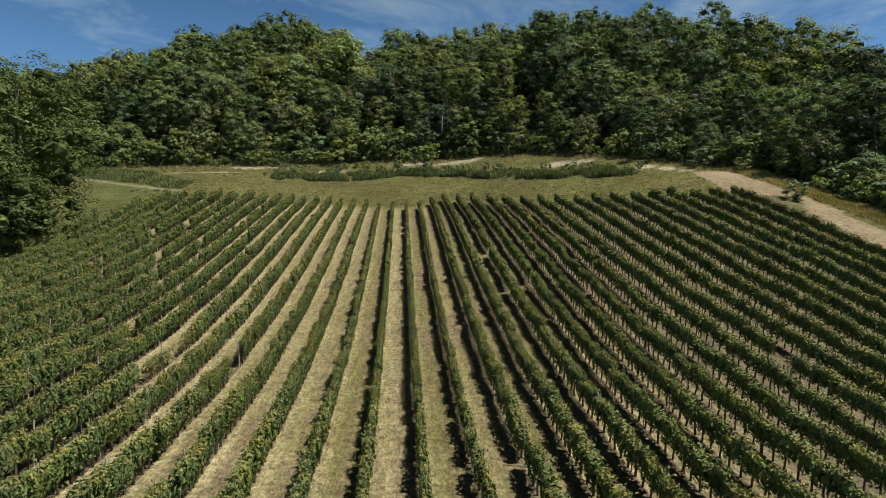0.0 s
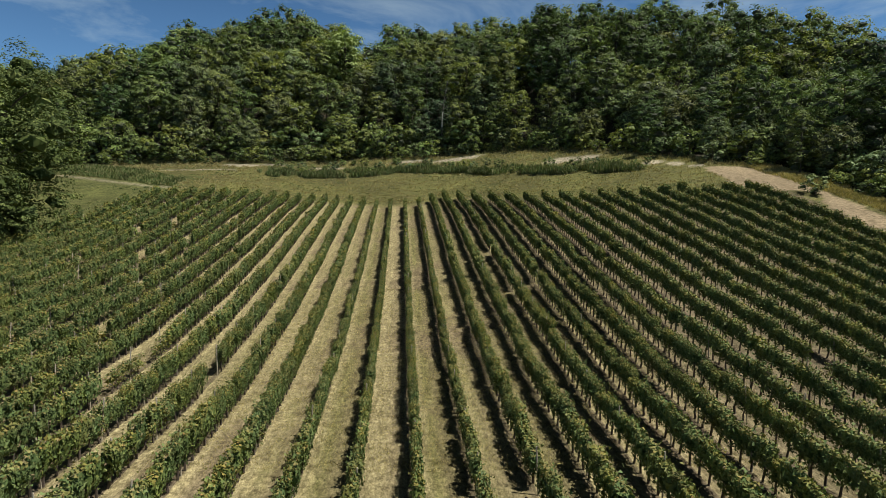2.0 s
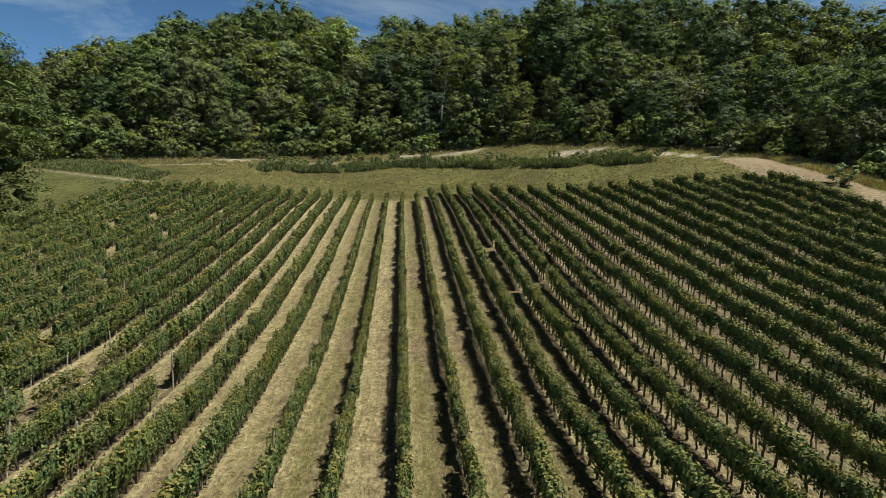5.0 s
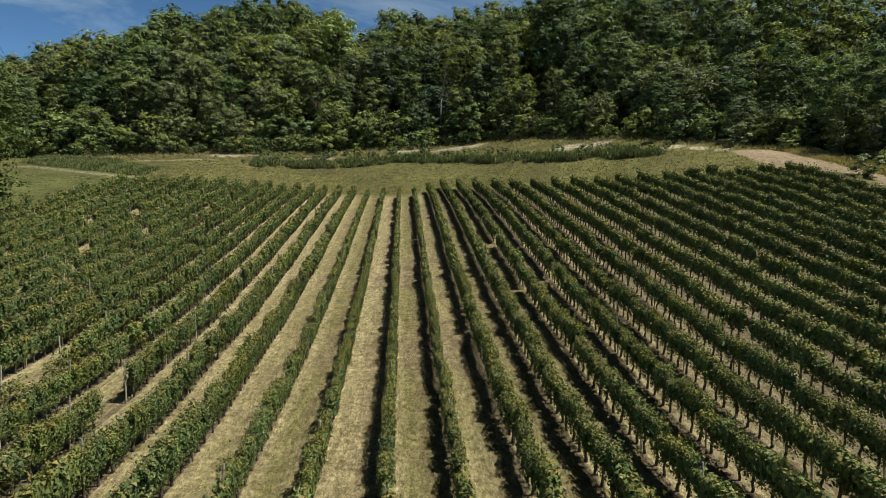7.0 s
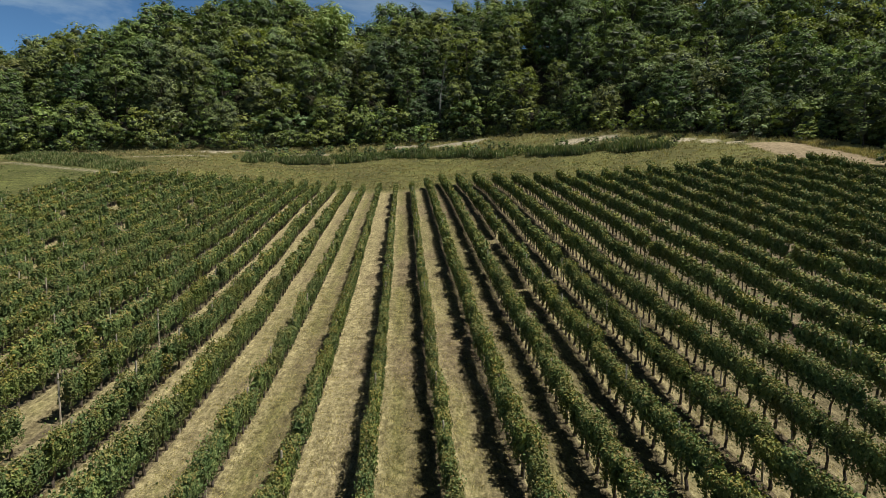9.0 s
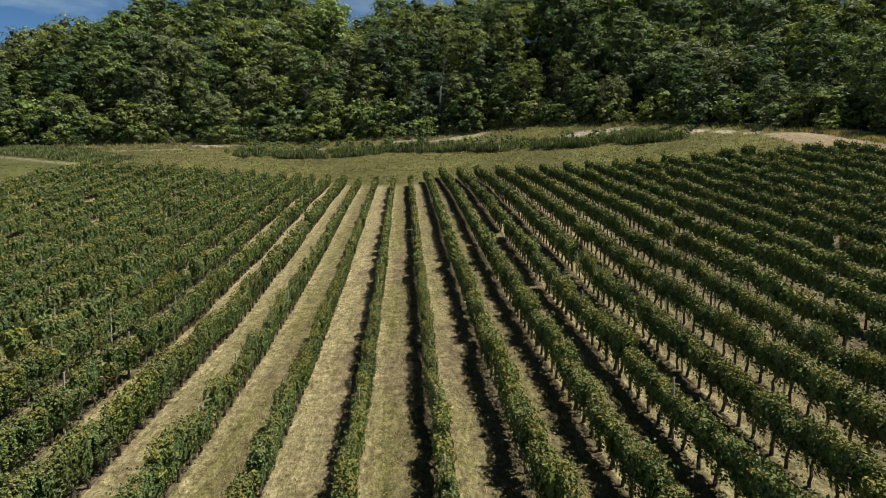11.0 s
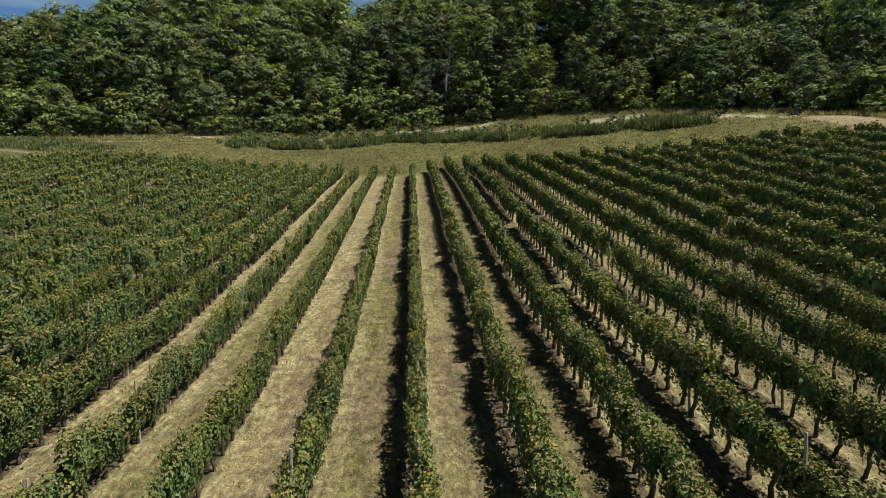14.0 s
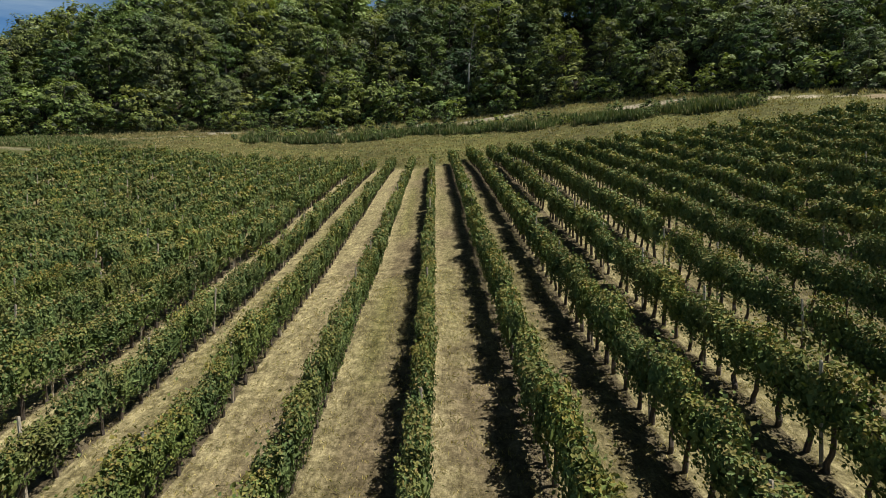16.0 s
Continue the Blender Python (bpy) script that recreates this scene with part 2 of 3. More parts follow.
# ---------------------------------------------------------------- ground
HAY = ((50.2, 102.2), (52.2, 103), (58.7, 101), (59.3, 98.6), (58.6, 91), (57.8, 85.4), (57.4, 82), (56.6, 75.5), (56.1, 70.4), (55.7, 65), (55, 50), (50.6, 50), (50.5, 60), (50.7, 65), (51.7, 70), (52.6, 75.4), (54.6, 77.6), (55.2, 80.6), (53, 82.5), (49.4, 81.5), (49, 90))
PALE = ((32, 127, 3.4, 2.2), (36.5, 125.5, 3.2, 2.0), (45.5, 112, 2.0, 1.6), (48.2, 108.5, 1.5, 1.6), (50.3, 105, 1.6, 1.0), (-39.5, 151, 4.6, 2.0), (-31, 153, 3.6, 2.2), (-44, 142.6, 5.0, 0.9), (-52, 143.2, 3.5, 0.7), (12.5, 149.5, 6.0, 2.0), (0.5, 152.5, 4.5, 1.5), (-20, 149.5, 5.0, 1.3))


def inside(x, y, corners):
    hit = np.zeros(np.shape(x), bool)
    for (ax, ay), (bx, by) in zip(corners, corners[1:] + corners[:1]):
        cross = ((ay > y) != (by > y)) & (x < (bx - ax) * (y - ay) / (by - ay + 1e-9) + ax)
        hit ^= cross
    return hit


def land_use(x, y):
    """How far a place is meadow, hay stubble or pale bare soil."""
    end, edge = smooth_table(x, END_X, END_Y), smooth_table(x, EDGE_X, EDGE_Y)
    meadow = np.clip((y - end + 1.0) / 3.0, 0, 1)
    meadow = np.maximum(meadow, np.clip((x - 51.5) / 1.0, 0, 1))
    left_edge = np.interp(y, (60, 84, 96, 108, 112, 118), (-48.5, -48.5, -45.5, -40.5, -38, -36))
    meadow = np.maximum(meadow, np.clip(left_edge - x, 0, 1))
    hay = inside(x, y, HAY).astype(float)
    pale = np.zeros(np.shape(x))
    for px, py, rx, ry in PALE:
        pale = np.maximum(pale, np.clip(1.6 - ((x - px) / rx) ** 2 - ((y - py) / ry) ** 2, 0, 1))
    path = np.abs(y - np.interp(x, (-80, -68, -56, -43), (141, 134, 128, 117.5)))
    pale = np.maximum(pale, np.where((x > -80) & (x < -42.5), np.clip(1.1 - path, 0, 0.6), 0))
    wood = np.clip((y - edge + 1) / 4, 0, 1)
    return meadow, hay, pale, wood


def ground_material():
    m, n, l = material("dry_grass_ground")
    geo = n.new("ShaderNodeNewGeometry")
    pos = geo.outputs["Position"]
    sep = n.new("ShaderNodeSeparateXYZ")
    l.new(pos, sep.inputs[0])
    use = n.new("ShaderNodeAttribute")
    use.attribute_name = "land_use"
    zones = n.new("ShaderNodeSeparateColor")
    l.new(use.outputs["Color"], zones.inputs[0])

    def calc(kind, a, b=0.0):
        made = n.new("ShaderNodeMath")
        made.operation = kind
        for socket, value in zip(made.inputs, (a, b)):
            if isinstance(value, bpy.types.NodeSocket):
                l.new(value, socket)
            else:
                socket.default_value = value
        return made.outputs[0]

    fine = noise_at(n, l, pos, 14.0, 8.0, 0.8)
    streak = node(n, "ShaderNodeMapping", Scale=(2.0, 0.8, 1.0), Rotation=(0, 0, 0.25))
    l.new(pos, streak.inputs["Vector"])
    tufts = noise_at(n, l, streak.outputs[0], 4.0, 6.0, 0.75)
    grain = mix(n, l, "MIX", 0.5, fine, tufts)
    mid = noise_at(n, l, pos, 0.8, 5.0, 0.65)
    big = noise_at(n, l, pos, 0.1, 4.0)
    # place between two rows: 0 at a row, 0.5 midway
    k = calc("DIVIDE", calc("SUBTRACT", calc("SUBTRACT", sep.outputs[0], 10.61), calc("MULTIPLY", calc("SUBTRACT", sep.outputs[1], 60.0), ROW_LEAN)), ROW_GAP)
    wobble = calc("MULTIPLY", calc("SUBTRACT", mid, 0.5), 0.22)
    lane, across = calc("FLOOR", k), calc("ADD", calc("FRACT", k), wobble)
    straw = ramp(n, [(0.40, (0.14, 0.115, 0.056)), (0.5, (0.295, 0.25, 0.13)), (0.6, (0.55, 0.475, 0.262))])
    l.new(grain, straw.inputs["Fac"])
    green = ramp(n, [(0.40, (0.066, 0.07, 0.023)), (0.5, (0.165, 0.152, 0.057)), (0.61, (0.33, 0.29, 0.135))])
    l.new(grain, green.inputs["Fac"])
    soil = ramp(n, [(0.40, (0.066, 0.05, 0.034)), (0.6, (0.175, 0.138, 0.096))])
    l.new(grain, soil.inputs["Fac"])
    brown = ramp(n, [(0.40, (0.078, 0.06, 0.036)), (0.6, (0.25, 0.195, 0.12))])
    l.new(grain, brown.inputs["Fac"])
    # every lane has its own share of green or brown
    share = n.new("ShaderNodeValToRGB")
    share.color_ramp.interpolation = "CONSTANT"
    shares = (0.45, 0.35, 0.5, 0.3, 0.45, 0.75, 0.1, 0.95, 0.5, 0.95, 0.85, 0.9, 0.8, 0.85)
    share.color_ramp.elements.remove(share.color_ramp.elements[1])
    for i, value in enumerate(shares):
        e = share.color_ramp.elements[0] if i == 0 else share.color_ramp.elements.new(i / 14)
        e.color = (value, value, value, 1)
    l.new(calc("DIVIDE", calc("ADD", lane, 11.5), 14.0), share.inputs["Fac"])
    greener = ramp(n, [(0.40, (0, 0, 0)), (0.58, (0.95, 0.95, 0.95))])
    blot = noise_at(n, l, pos, 2.3, 5.0, 0.7)
    l.new(calc("ADD", calc("ADD", calc("MULTIPLY", mid, 0.35), calc("MULTIPLY", blot, 0.35)), calc("MULTIPLY", share.outputs[0], 0.3)), greener.inputs["Fac"])
    colour = mix(n, l, "MIX", greener.outputs[0], straw.outputs[0], green.outputs[0])
    browner = ramp(n, [(0.50, (0, 0, 0)), (0.62, (0.8, 0.8, 0.8))])
    l.new(big, browner.inputs["Fac"])
    colour = mix(n, l, "MIX", browner.outputs[0], colour, brown.outputs[0])
    # a strip of dry straw on one side of each row, bare soil under the vines
    strip = ramp(n, [(0.0, (0.8, 0.8, 0.8)), (0.12, (0.75, 0.75, 0.75)), (0.2, (0.45, 0.45, 0.45)), (0.34, (0, 0, 0))])
    l.new(across, strip.inputs["Fac"])
    colour = mix(n, l, "MIX", strip.outputs[0], colour, straw.outputs[0])
    worn = ramp(n, [(0.36, (0, 0, 0)), (0.56, (0.5, 0.5, 0.5)), (0.8, (0.5, 0.5, 0.5)), (0.95, (0.2, 0.2, 0.2))])
    l.new(across, worn.inputs["Fac"])
    colour = mix(n, l, "MIX", worn.outputs[0], colour, brown.outputs[0])
    bare = ramp(n, [(0.0, (0.2, 0.2, 0.2)), (0.04, (0, 0, 0)), (0.84, (0, 0, 0)), (0.9, (0.7, 0.7, 0.7)), (1.0, (0.6, 0.6, 0.6))])
    l.new(across, bare.inputs["Fac"])
    colour = mix(n, l, "MIX", bare.outputs[0], colour, soil.outputs[0])
    # the lanes up the eastern slope blend into the darker brown soil colour
    east = n.new("ShaderNodeMapRange")
    east.inputs["From Min"].default_value, east.inputs["From Max"].default_value = 11.0, 21.0
    east.inputs["To Min"].default_value, east.inputs["To Max"].default_value = 0.0, 0.72
    l.new(sep.outputs[0], east.inputs["Value"])
    colour = mix(n, l, "MIX", east.outputs[0], colour, soil.outputs[0])
    # the meadow beyond the field, stubble, bare patches, the wood's floor
    olive = ramp(n, [(0.40, (0.055, 0.058, 0.022)), (0.5, (0.125, 0.115, 0.045)), (0.6, (0.26, 0.22, 0.11))])
    l.new(grain, olive.inputs["Fac"])
    patchy = ramp(n, [(0.46, (0, 0, 0)), (0.62, (0.45, 0.45, 0.45))])
    l.new(mid, patchy.inputs["Fac"])
    meadow = mix(n, l, "MIX", patchy.outputs[0], olive.outputs[0], brown.outputs[0])
    greens = ramp(n, [(0.45, (0, 0, 0)), (0.6, (0.7, 0.7, 0.7))])
    l.new(big, greens.inputs["Fac"])
    meadow = mix(n, l, "MIX", greens.outputs[0], meadow, green.outputs[0])
    lawn = ramp(n, [(0.40, (0.07, 0.082, 0.03)), (0.6, (0.2, 0.2, 0.088))])
    l.new(grain, lawn.inputs["Fac"])
    westward = calc("MULTIPLY", calc("GREATER_THAN", -42.0, sep.outputs[0]), calc("LESS_THAN", sep.outputs[1], 134.0))
    meadow = mix(n, l, "MIX", calc("MULTIPLY", westward, 0.65), meadow, lawn.outputs[0])
    meadow = mix(n, l, "MULTIPLY", 1.0, meadow, (0.78, 0.86, 0.7))
    rake = node(n, "ShaderNodeMapping", Scale=(0.16, 1.3, 1.0), Rotation=(0, 0, -0.12))
    l.new(pos, rake.inputs["Vector"])
    drift = ramp(n, [(0.36, (0.66, 0.62, 0.6)), (0.5, (1.0, 1.0, 1.0)), (0.64, (1.3, 1.2, 1.15))])
    l.new(noise_at(n, l, rake.outputs[0], 1.1, 5.0, 0.7), drift.inputs["Fac"])
    meadow = mix(n, l, "MULTIPLY", 1.0, meadow, drift.outputs[0])
    colour = mix(n, l, "MIX", zones.outputs[0], colour, meadow)
    stubble = ramp(n, [(0.40, (0.2, 0.152, 0.092)), (0.6, (0.35, 0.278, 0.178))])
    l.new(grain, stubble.inputs["Fac"])
    colour = mix(n, l, "MIX", zones.outputs[1], colour, stubble.outputs[0])
    chalk = ramp(n, [(0.40, (0.22, 0.185, 0.125)), (0.6, (0.47, 0.41, 0.31))])
    l.new(grain, chalk.inputs["Fac"])
    ragged = ramp(n, [(0.38, (0, 0, 0)), (0.5, (1, 1, 1))])
    l.new(blot, ragged.inputs["Fac"])
    colour = mix(n, l, "MIX", calc("MULTIPLY", zones.outputs[2], ragged.outputs[0]), colour, chalk.outputs[0])
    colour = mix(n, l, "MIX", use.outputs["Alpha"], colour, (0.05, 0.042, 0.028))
    shade = ramp(n, [(0.3, (0.66, 0.66, 0.66)), (0.7, (0.9, 0.9, 0.9))])
    l.new(big, shade.inputs["Fac"])
    colour = mix(n, l, "MULTIPLY", 1.0, colour, shade.outputs[0])
    mottle = ramp(n, [(0.36, (0.58, 0.57, 0.52)), (0.5, (1.0, 1.0, 1.0)), (0.64, (1.3, 1.3, 1.28))])
    l.new(blot, mottle.inputs["Fac"])
    colour = mix(n, l, "MULTIPLY", 1.0, colour, mottle.outputs[0])
    mown = node(n, "ShaderNodeMapping", Scale=(2.2, 0.22, 1.0))
    l.new(pos, mown.inputs["Vector"])
    swath = ramp(n, [(0.36, (0.76, 0.75, 0.72)), (0.5, (1.0, 1.0, 1.0)), (0.64, (1.2, 1.19, 1.16))])
    l.new(noise_at(n, l, mown.outputs[0], 1.6, 5.0, 0.7), swath.inputs["Fac"])
    colour = mix(n, l, "MULTIPLY", 1.0, colour, swath.outputs[0])
    bsdf = node(n, "ShaderNodeBsdfPrincipled", Roughness=0.95)
    bsdf.inputs["Specular IOR Level"].default_value = 0.1
    l.new(colour, bsdf.inputs["Base Color"])
    bump = node(n, "ShaderNodeBump", Strength=0.9, Distance=0.08)
    l.new(grain, bump.inputs["Height"])
    l.new(bump.outputs[0], bsdf.inputs["Normal"])
    o = n.new("ShaderNodeOutputMaterial")
    l.new(bsdf.outputs[0], o.inputs["Surface"])
    return m


def build_ground():
    xs = np.concatenate([[-3000, -1500, -700, -350, -200, -150, -120, -100, -90, -80], np.arange(-74, 82, 0.8), [84, 90, 100, 120, 150, 200, 350, 700, 1500, 3000]])
    ys = np.concatenate([[-3000, -1500, -700, -300, -120, -60, -30, -15], np.arange(-8, 172, 0.8), np.arange(172, 240, 4.0), [250, 300, 400, 700, 1500, 3000]])
    gx, gy = np.meshgrid(xs, ys)
    gz = ground(gx, gy)
    nx, ny = len(xs), len(ys)
    idx = np.arange(nx * ny).reshape(ny, nx)
    faces = np.stack([idx[:-1, :-1], idx[:-1, 1:], idx[1:, 1:], idx[1:, :-1]], -1).reshape(-1, 4)
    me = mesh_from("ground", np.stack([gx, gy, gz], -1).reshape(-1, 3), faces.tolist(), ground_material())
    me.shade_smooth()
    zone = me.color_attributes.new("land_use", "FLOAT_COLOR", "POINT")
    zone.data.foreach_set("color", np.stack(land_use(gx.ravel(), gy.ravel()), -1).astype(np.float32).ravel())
    return tagged(new("ground", me), "dry mown grass slope with straw and bare soil", "ground", kind="structure")


build_ground()

# ---------------------------------------------------------------- vines
VINE_STEP, POST_STEP = 0.9, 4.9


def vine_foliage(seed, count, size, heart=30, spread=0.55, stem=False):
    """Leaves of one vine: a rounded hedge body on wires above a bare trunk, ragged on top, with shoots that stick out."""
    rng = np.random.default_rng(seed)
    body = int(count * 0.88)
    y = rng.uniform(-spread, spread, body)
    lump = 0.14 * np.sin(y * 5 + seed) + 0.08 * np.sin(y * 11 + 2 * seed)
    face = rng.uniform(0, 1, body)
    ang = np.where(face < 0.34, rng.uniform(-0.95, 0.8, body), np.where(face < 0.68, math.pi - rng.uniform(-0.95, 0.8, body), np.where(face < 0.95, rng.uniform(0.7, math.pi - 0.7, body), rng.uniform(-2.2, -0.9, body))))
    depth = rng.uniform(0.72, 1.06, body)
    half_w, half_h = 0.25 + lump * 0.42, 0.55 + lump * 0.4
    cx, sz = np.cos(ang), np.sin(ang)
    x = np.sign(cx) * np.abs(cx) ** 0.55 * half_w * depth
    z = 1.01 + np.sign(sz) * np.abs(sz) ** 0.7 * half_h * depth + rng.normal(0, 0.035, body)
    c1 = np.stack([x, y, z], 1)
    side = np.abs(cx) > 0.62
    n1 = np.stack([cx * 1.1, rng.normal(0, 0.3, body), np.where(side, 0.4 * sz - 0.05, sz * 0.9 + 0.15)], 1) + rng.normal(0, 0.24, (body, 3))
    rest = count - body
    sy = rng.uniform(-spread, spread, rest)
    c2 = np.stack([rng.normal(0, 0.12, rest), sy, 1.48 + rng.exponential(0.09, rest)], 1)
    n2 = rng.normal(0, 1, (rest, 3)) + [0, 0, 0.6]
    make = sprays if stem else leaves
    v, f = make(rng, np.concatenate([c1, c2]), np.concatenate([n1, n2]), size)
    # broad leaves added in the heart of the hedge to keep sun from passing
    turn = rng.uniform(0, 2 * math.pi, heart)
    deep = rng.uniform(0.15, 0.68, heart)
    c3 = np.stack([np.cos(turn) * 0.25 * deep, rng.uniform(-spread, spread, heart), 1.01 + np.sin(turn) * 0.52 * deep], 1)
    n3 = np.stack([np.cos(turn), rng.normal(0, 0.4, heart), np.sin(turn)], 1) + rng.normal(0, 0.25, (heart, 3))
    v3, f3 = leaves(rng, c3, n3, min(0.42, 2.0 / math.sqrt(heart)))
    f = f + [tuple(i + len(v) for i in face_) for face_ in f3]
    # young shoots and upper leaves that have turned golden
    high = np.concatenate([c1[:, 2] + rng.normal(0, 0.1, body) > 1.44, rng.uniform(0, 1, rest) < 0.45])
    turned = np.tile(high, 1 if stem else 2)
    if not stem:
        me = mesh_from("vine_leaves", np.concatenate([v, v3]), f, VINE_LEAF)
        me.materials.append(SHOOT_LEAF)
        for poly, gold in zip(me.polygons, turned):
            poly.material_index = int(gold)
        return me
    vt, ft = tube([(0, 0, -0.1), (rng.normal(0, 0.03), rng.normal(0, 0.04), 0.4), (0, 0, 0.85)], [0.06, 0.05, 0.035], 5)
    k = len(v) + len(v3)
    me = mesh_from("vine_leaves", np.concatenate([v, v3, np.array(vt)]), f + [tuple(i + k for i in face_) for face_ in ft], VINE_LEAF)
    me.materials.append(SHOOT_LEAF)
    me.materials.append(VINE_WOOD)
    for poly, gold in zip(me.polygons, turned):
        poly.material_index = int(gold)
    for poly in me.polygons[len(f):]:
        poly.material_index = 2
    return me


def vine_trunk(seed):
    rng = np.random.default_rng(seed + 900)
    p = [Vector((0, 0, -0.12))]
    for z in (0.12, 0.3, 0.48, 0.7):
        p.append(Vector((rng.normal(0, 0.025), rng.normal(0, 0.045), z)))
    trunk = tube(p, [0.062, 0.055, 0.047, 0.043, 0.036], 6)
    arms = []
    for s in (-1, 1):
        q = [p[-1], p[-1] + Vector((rng.normal(0, 0.03), s * 0.22, 0.08)), p[-1] + Vector((rng.normal(0, 0.03), s * 0.56, 0.1 + rng.normal(0, 0.02)))]
        arms.append(tube(q, [0.028, 0.02, 0.012], 5))
    v, f = joined([trunk, *arms])
    return mesh_from("vine_trunk", v, f, VINE_WOOD)


def post_mesh(seed):
    rng = np.random.default_rng(seed + 40)
    top = (1.92 if seed < 5 else 1.5) + rng.uniform(-0.12, 0.2)
    p = [(0, 0, -0.2), (0.004, 0, 0.6), (0.0, 0.004, top - 0.03), (0, 0, top)]
    v, f = tube(p, [0.038, 0.036, 0.034, 0.028], 6)
    return mesh_from("post", v, f, POST_WOOD)


NEAR_LEAVES = [vine_foliage(s, 660, 0.073, 60) for s in range(14)]
MID_LEAVES = [vine_foliage(50 + s, 330, 0.108, 34, stem=True) for s in range(12)]
FAR_LEAVES = [vine_foliage(100 + s, 140, 0.165, 20, stem=True) for s in range(10)]
SPARSE_LEAVES = [vine_foliage(200 + s, 130, 0.11, 4) for s in range(4)]
for me in SPARSE_LEAVES:
    # young or ailing vines, mostly yellow
    me.polygons.foreach_set("material_index", (np.random.default_rng(9).uniform(0, 1, len(me.polygons)) < 0.75).astype(np.int32))
TRUNKS = [vine_trunk(s) for s in range(8)]
POSTS = [post_mesh(s) for s in range(5)]
SHORT_POSTS = [post_mesh(s) for s in range(5, 9)]
# stretches of a row with no vines, or with young ones only: row, from, to
GAPS = [(0, 57.6, 58.8), (0, 72.4, 73.4), (1, 59.2, 60.1), (3, 55.2, 56.3), (6, 36.5, 38.1), (-11, 36.0, 45.5), (-9, 39.0, 41.2), (4, 44.4, 45.6), (-16, 70.5, 73.5), (-14, 92.0, 95.0), (-19, 55.5, 58.0), (-4, 88.5, 89.6), (-3, 91.0, 92.0), (-3, 78.2, 79.0), (-3, 49.0, 49.7), (-3, 43.4, 44.0), (3, 46.9, 47.7),
        (-13, 46.0, 47.4), (-14, 47.3, 48.7), (-14, 88.0, 90.0), (-14, 70.2, 71.7), (-17, 88.0, 90.0), (-18, 65.5, 67.2), (-15, 79.0, 81.0), (-13, 83.0, 84.6), (-12, 92.5, 94.0)]
# where a post of a row is known to stand
POST_AT = {-8: 61.7, -11: 54.6, -12: 50.8, -13: 92.1, -15: 49.2, -10: 55.5, -14: 63.8, -16: 55.7, -17: 63.0, -18: 81.5, 0: 59.6}


def row_limits(k):
    x = 10.61 + ROW_GAP * k
    near = 18.5 + 0.6 * math.sin(k * 1.7)
    far = float(np.interp(x - 0.4, END_X, END_Y)) + 0.5 * math.sin(k * 2.3)
    return near, far


def build_row(k, rng):
    near, far = row_limits(k)
    mid = 0.5 * (near + far)
    row = new("vine_row")
    x0 = row_x(k, mid)
    row.location = (x0, mid, height(x0, mid))
    tagged(row, "trellised grapevine row with green, partly yellowing leaves", "vine row", group="rows of the vineyard")
    base = Matrix.Translation(row.location).inverted()
    heading = math.atan(-ROW_LEAN)
    y = near
    while y < far:
        at = y + rng.uniform(-0.12, 0.12)
        y += VINE_STEP
        x = row_x(k, at)
        gap = any(g == k and a < at < b for g, a, b in GAPS)
        young = rng.random() < (0.03 if k < -5 else 0.006) or (gap and k < -10 and rng.random() < 0.6)
        if (gap and not young) or rng.random() < (0.03 if -20 < k < -5 and at > 45 else 0.002):
            continue
        z = height(x, at)
        slope = math.atan2(height(x, at + 0.6) - height(x, at - 0.6), 1.2)
        flip = math.pi if rng.random() < 0.5 else 0
        size = rng.uniform(0.88, 1.15) * (0.72 if young else 1.0)
        m = base @ Matrix.Translation((x, at, z)) @ Euler((slope, 0, heading)).to_matrix().to_4x4() @ Euler((0, rng.normal(0, 0.05), flip)).to_matrix().to_4x4()
        m = m @ Matrix.Diagonal((rng.uniform(0.85, 1.2) * (0.8 if -7 < k < -2 else 1.05), 1.0, size * (0.94 if -7 < k < -2 else 1.08), 1))
        passed = abs(x - 3) < 17 and 31 < at < 60
        close = young or passed
        me = rng.choice(SPARSE_LEAVES if young else (NEAR_LEAVES if passed else (MID_LEAVES if at < 80 else FAR_LEAVES)))
        vine = child("vine", me, row, m)
        if close:
            child("trunk", rng.choice(TRUNKS), vine)
    y = near + ((POST_AT.get(k, rng.uniform(25, 30)) - near) % POST_STEP)
    while y < far:
        x = row_x(k, y)
        m = base @ Matrix.Translation((x, y, height(x, y))) @ Euler((rng.normal(0, 0.03), rng.normal(0, 0.03), rng.uniform(0, 6))).to_matrix().to_4x4()
        high = k < -7 or rng.random() < 0.15 or k == 0
        child("post", rng.choice(POSTS if high else SHORT_POSTS), row, m, "weathered grey wooden post")
        y += POST_STEP
    return row


row_rng = np.random.default_rng(5)
for k in range(-23, 16):
    build_row(k, row_rng)

# ---------------------------------------------------------------- trees


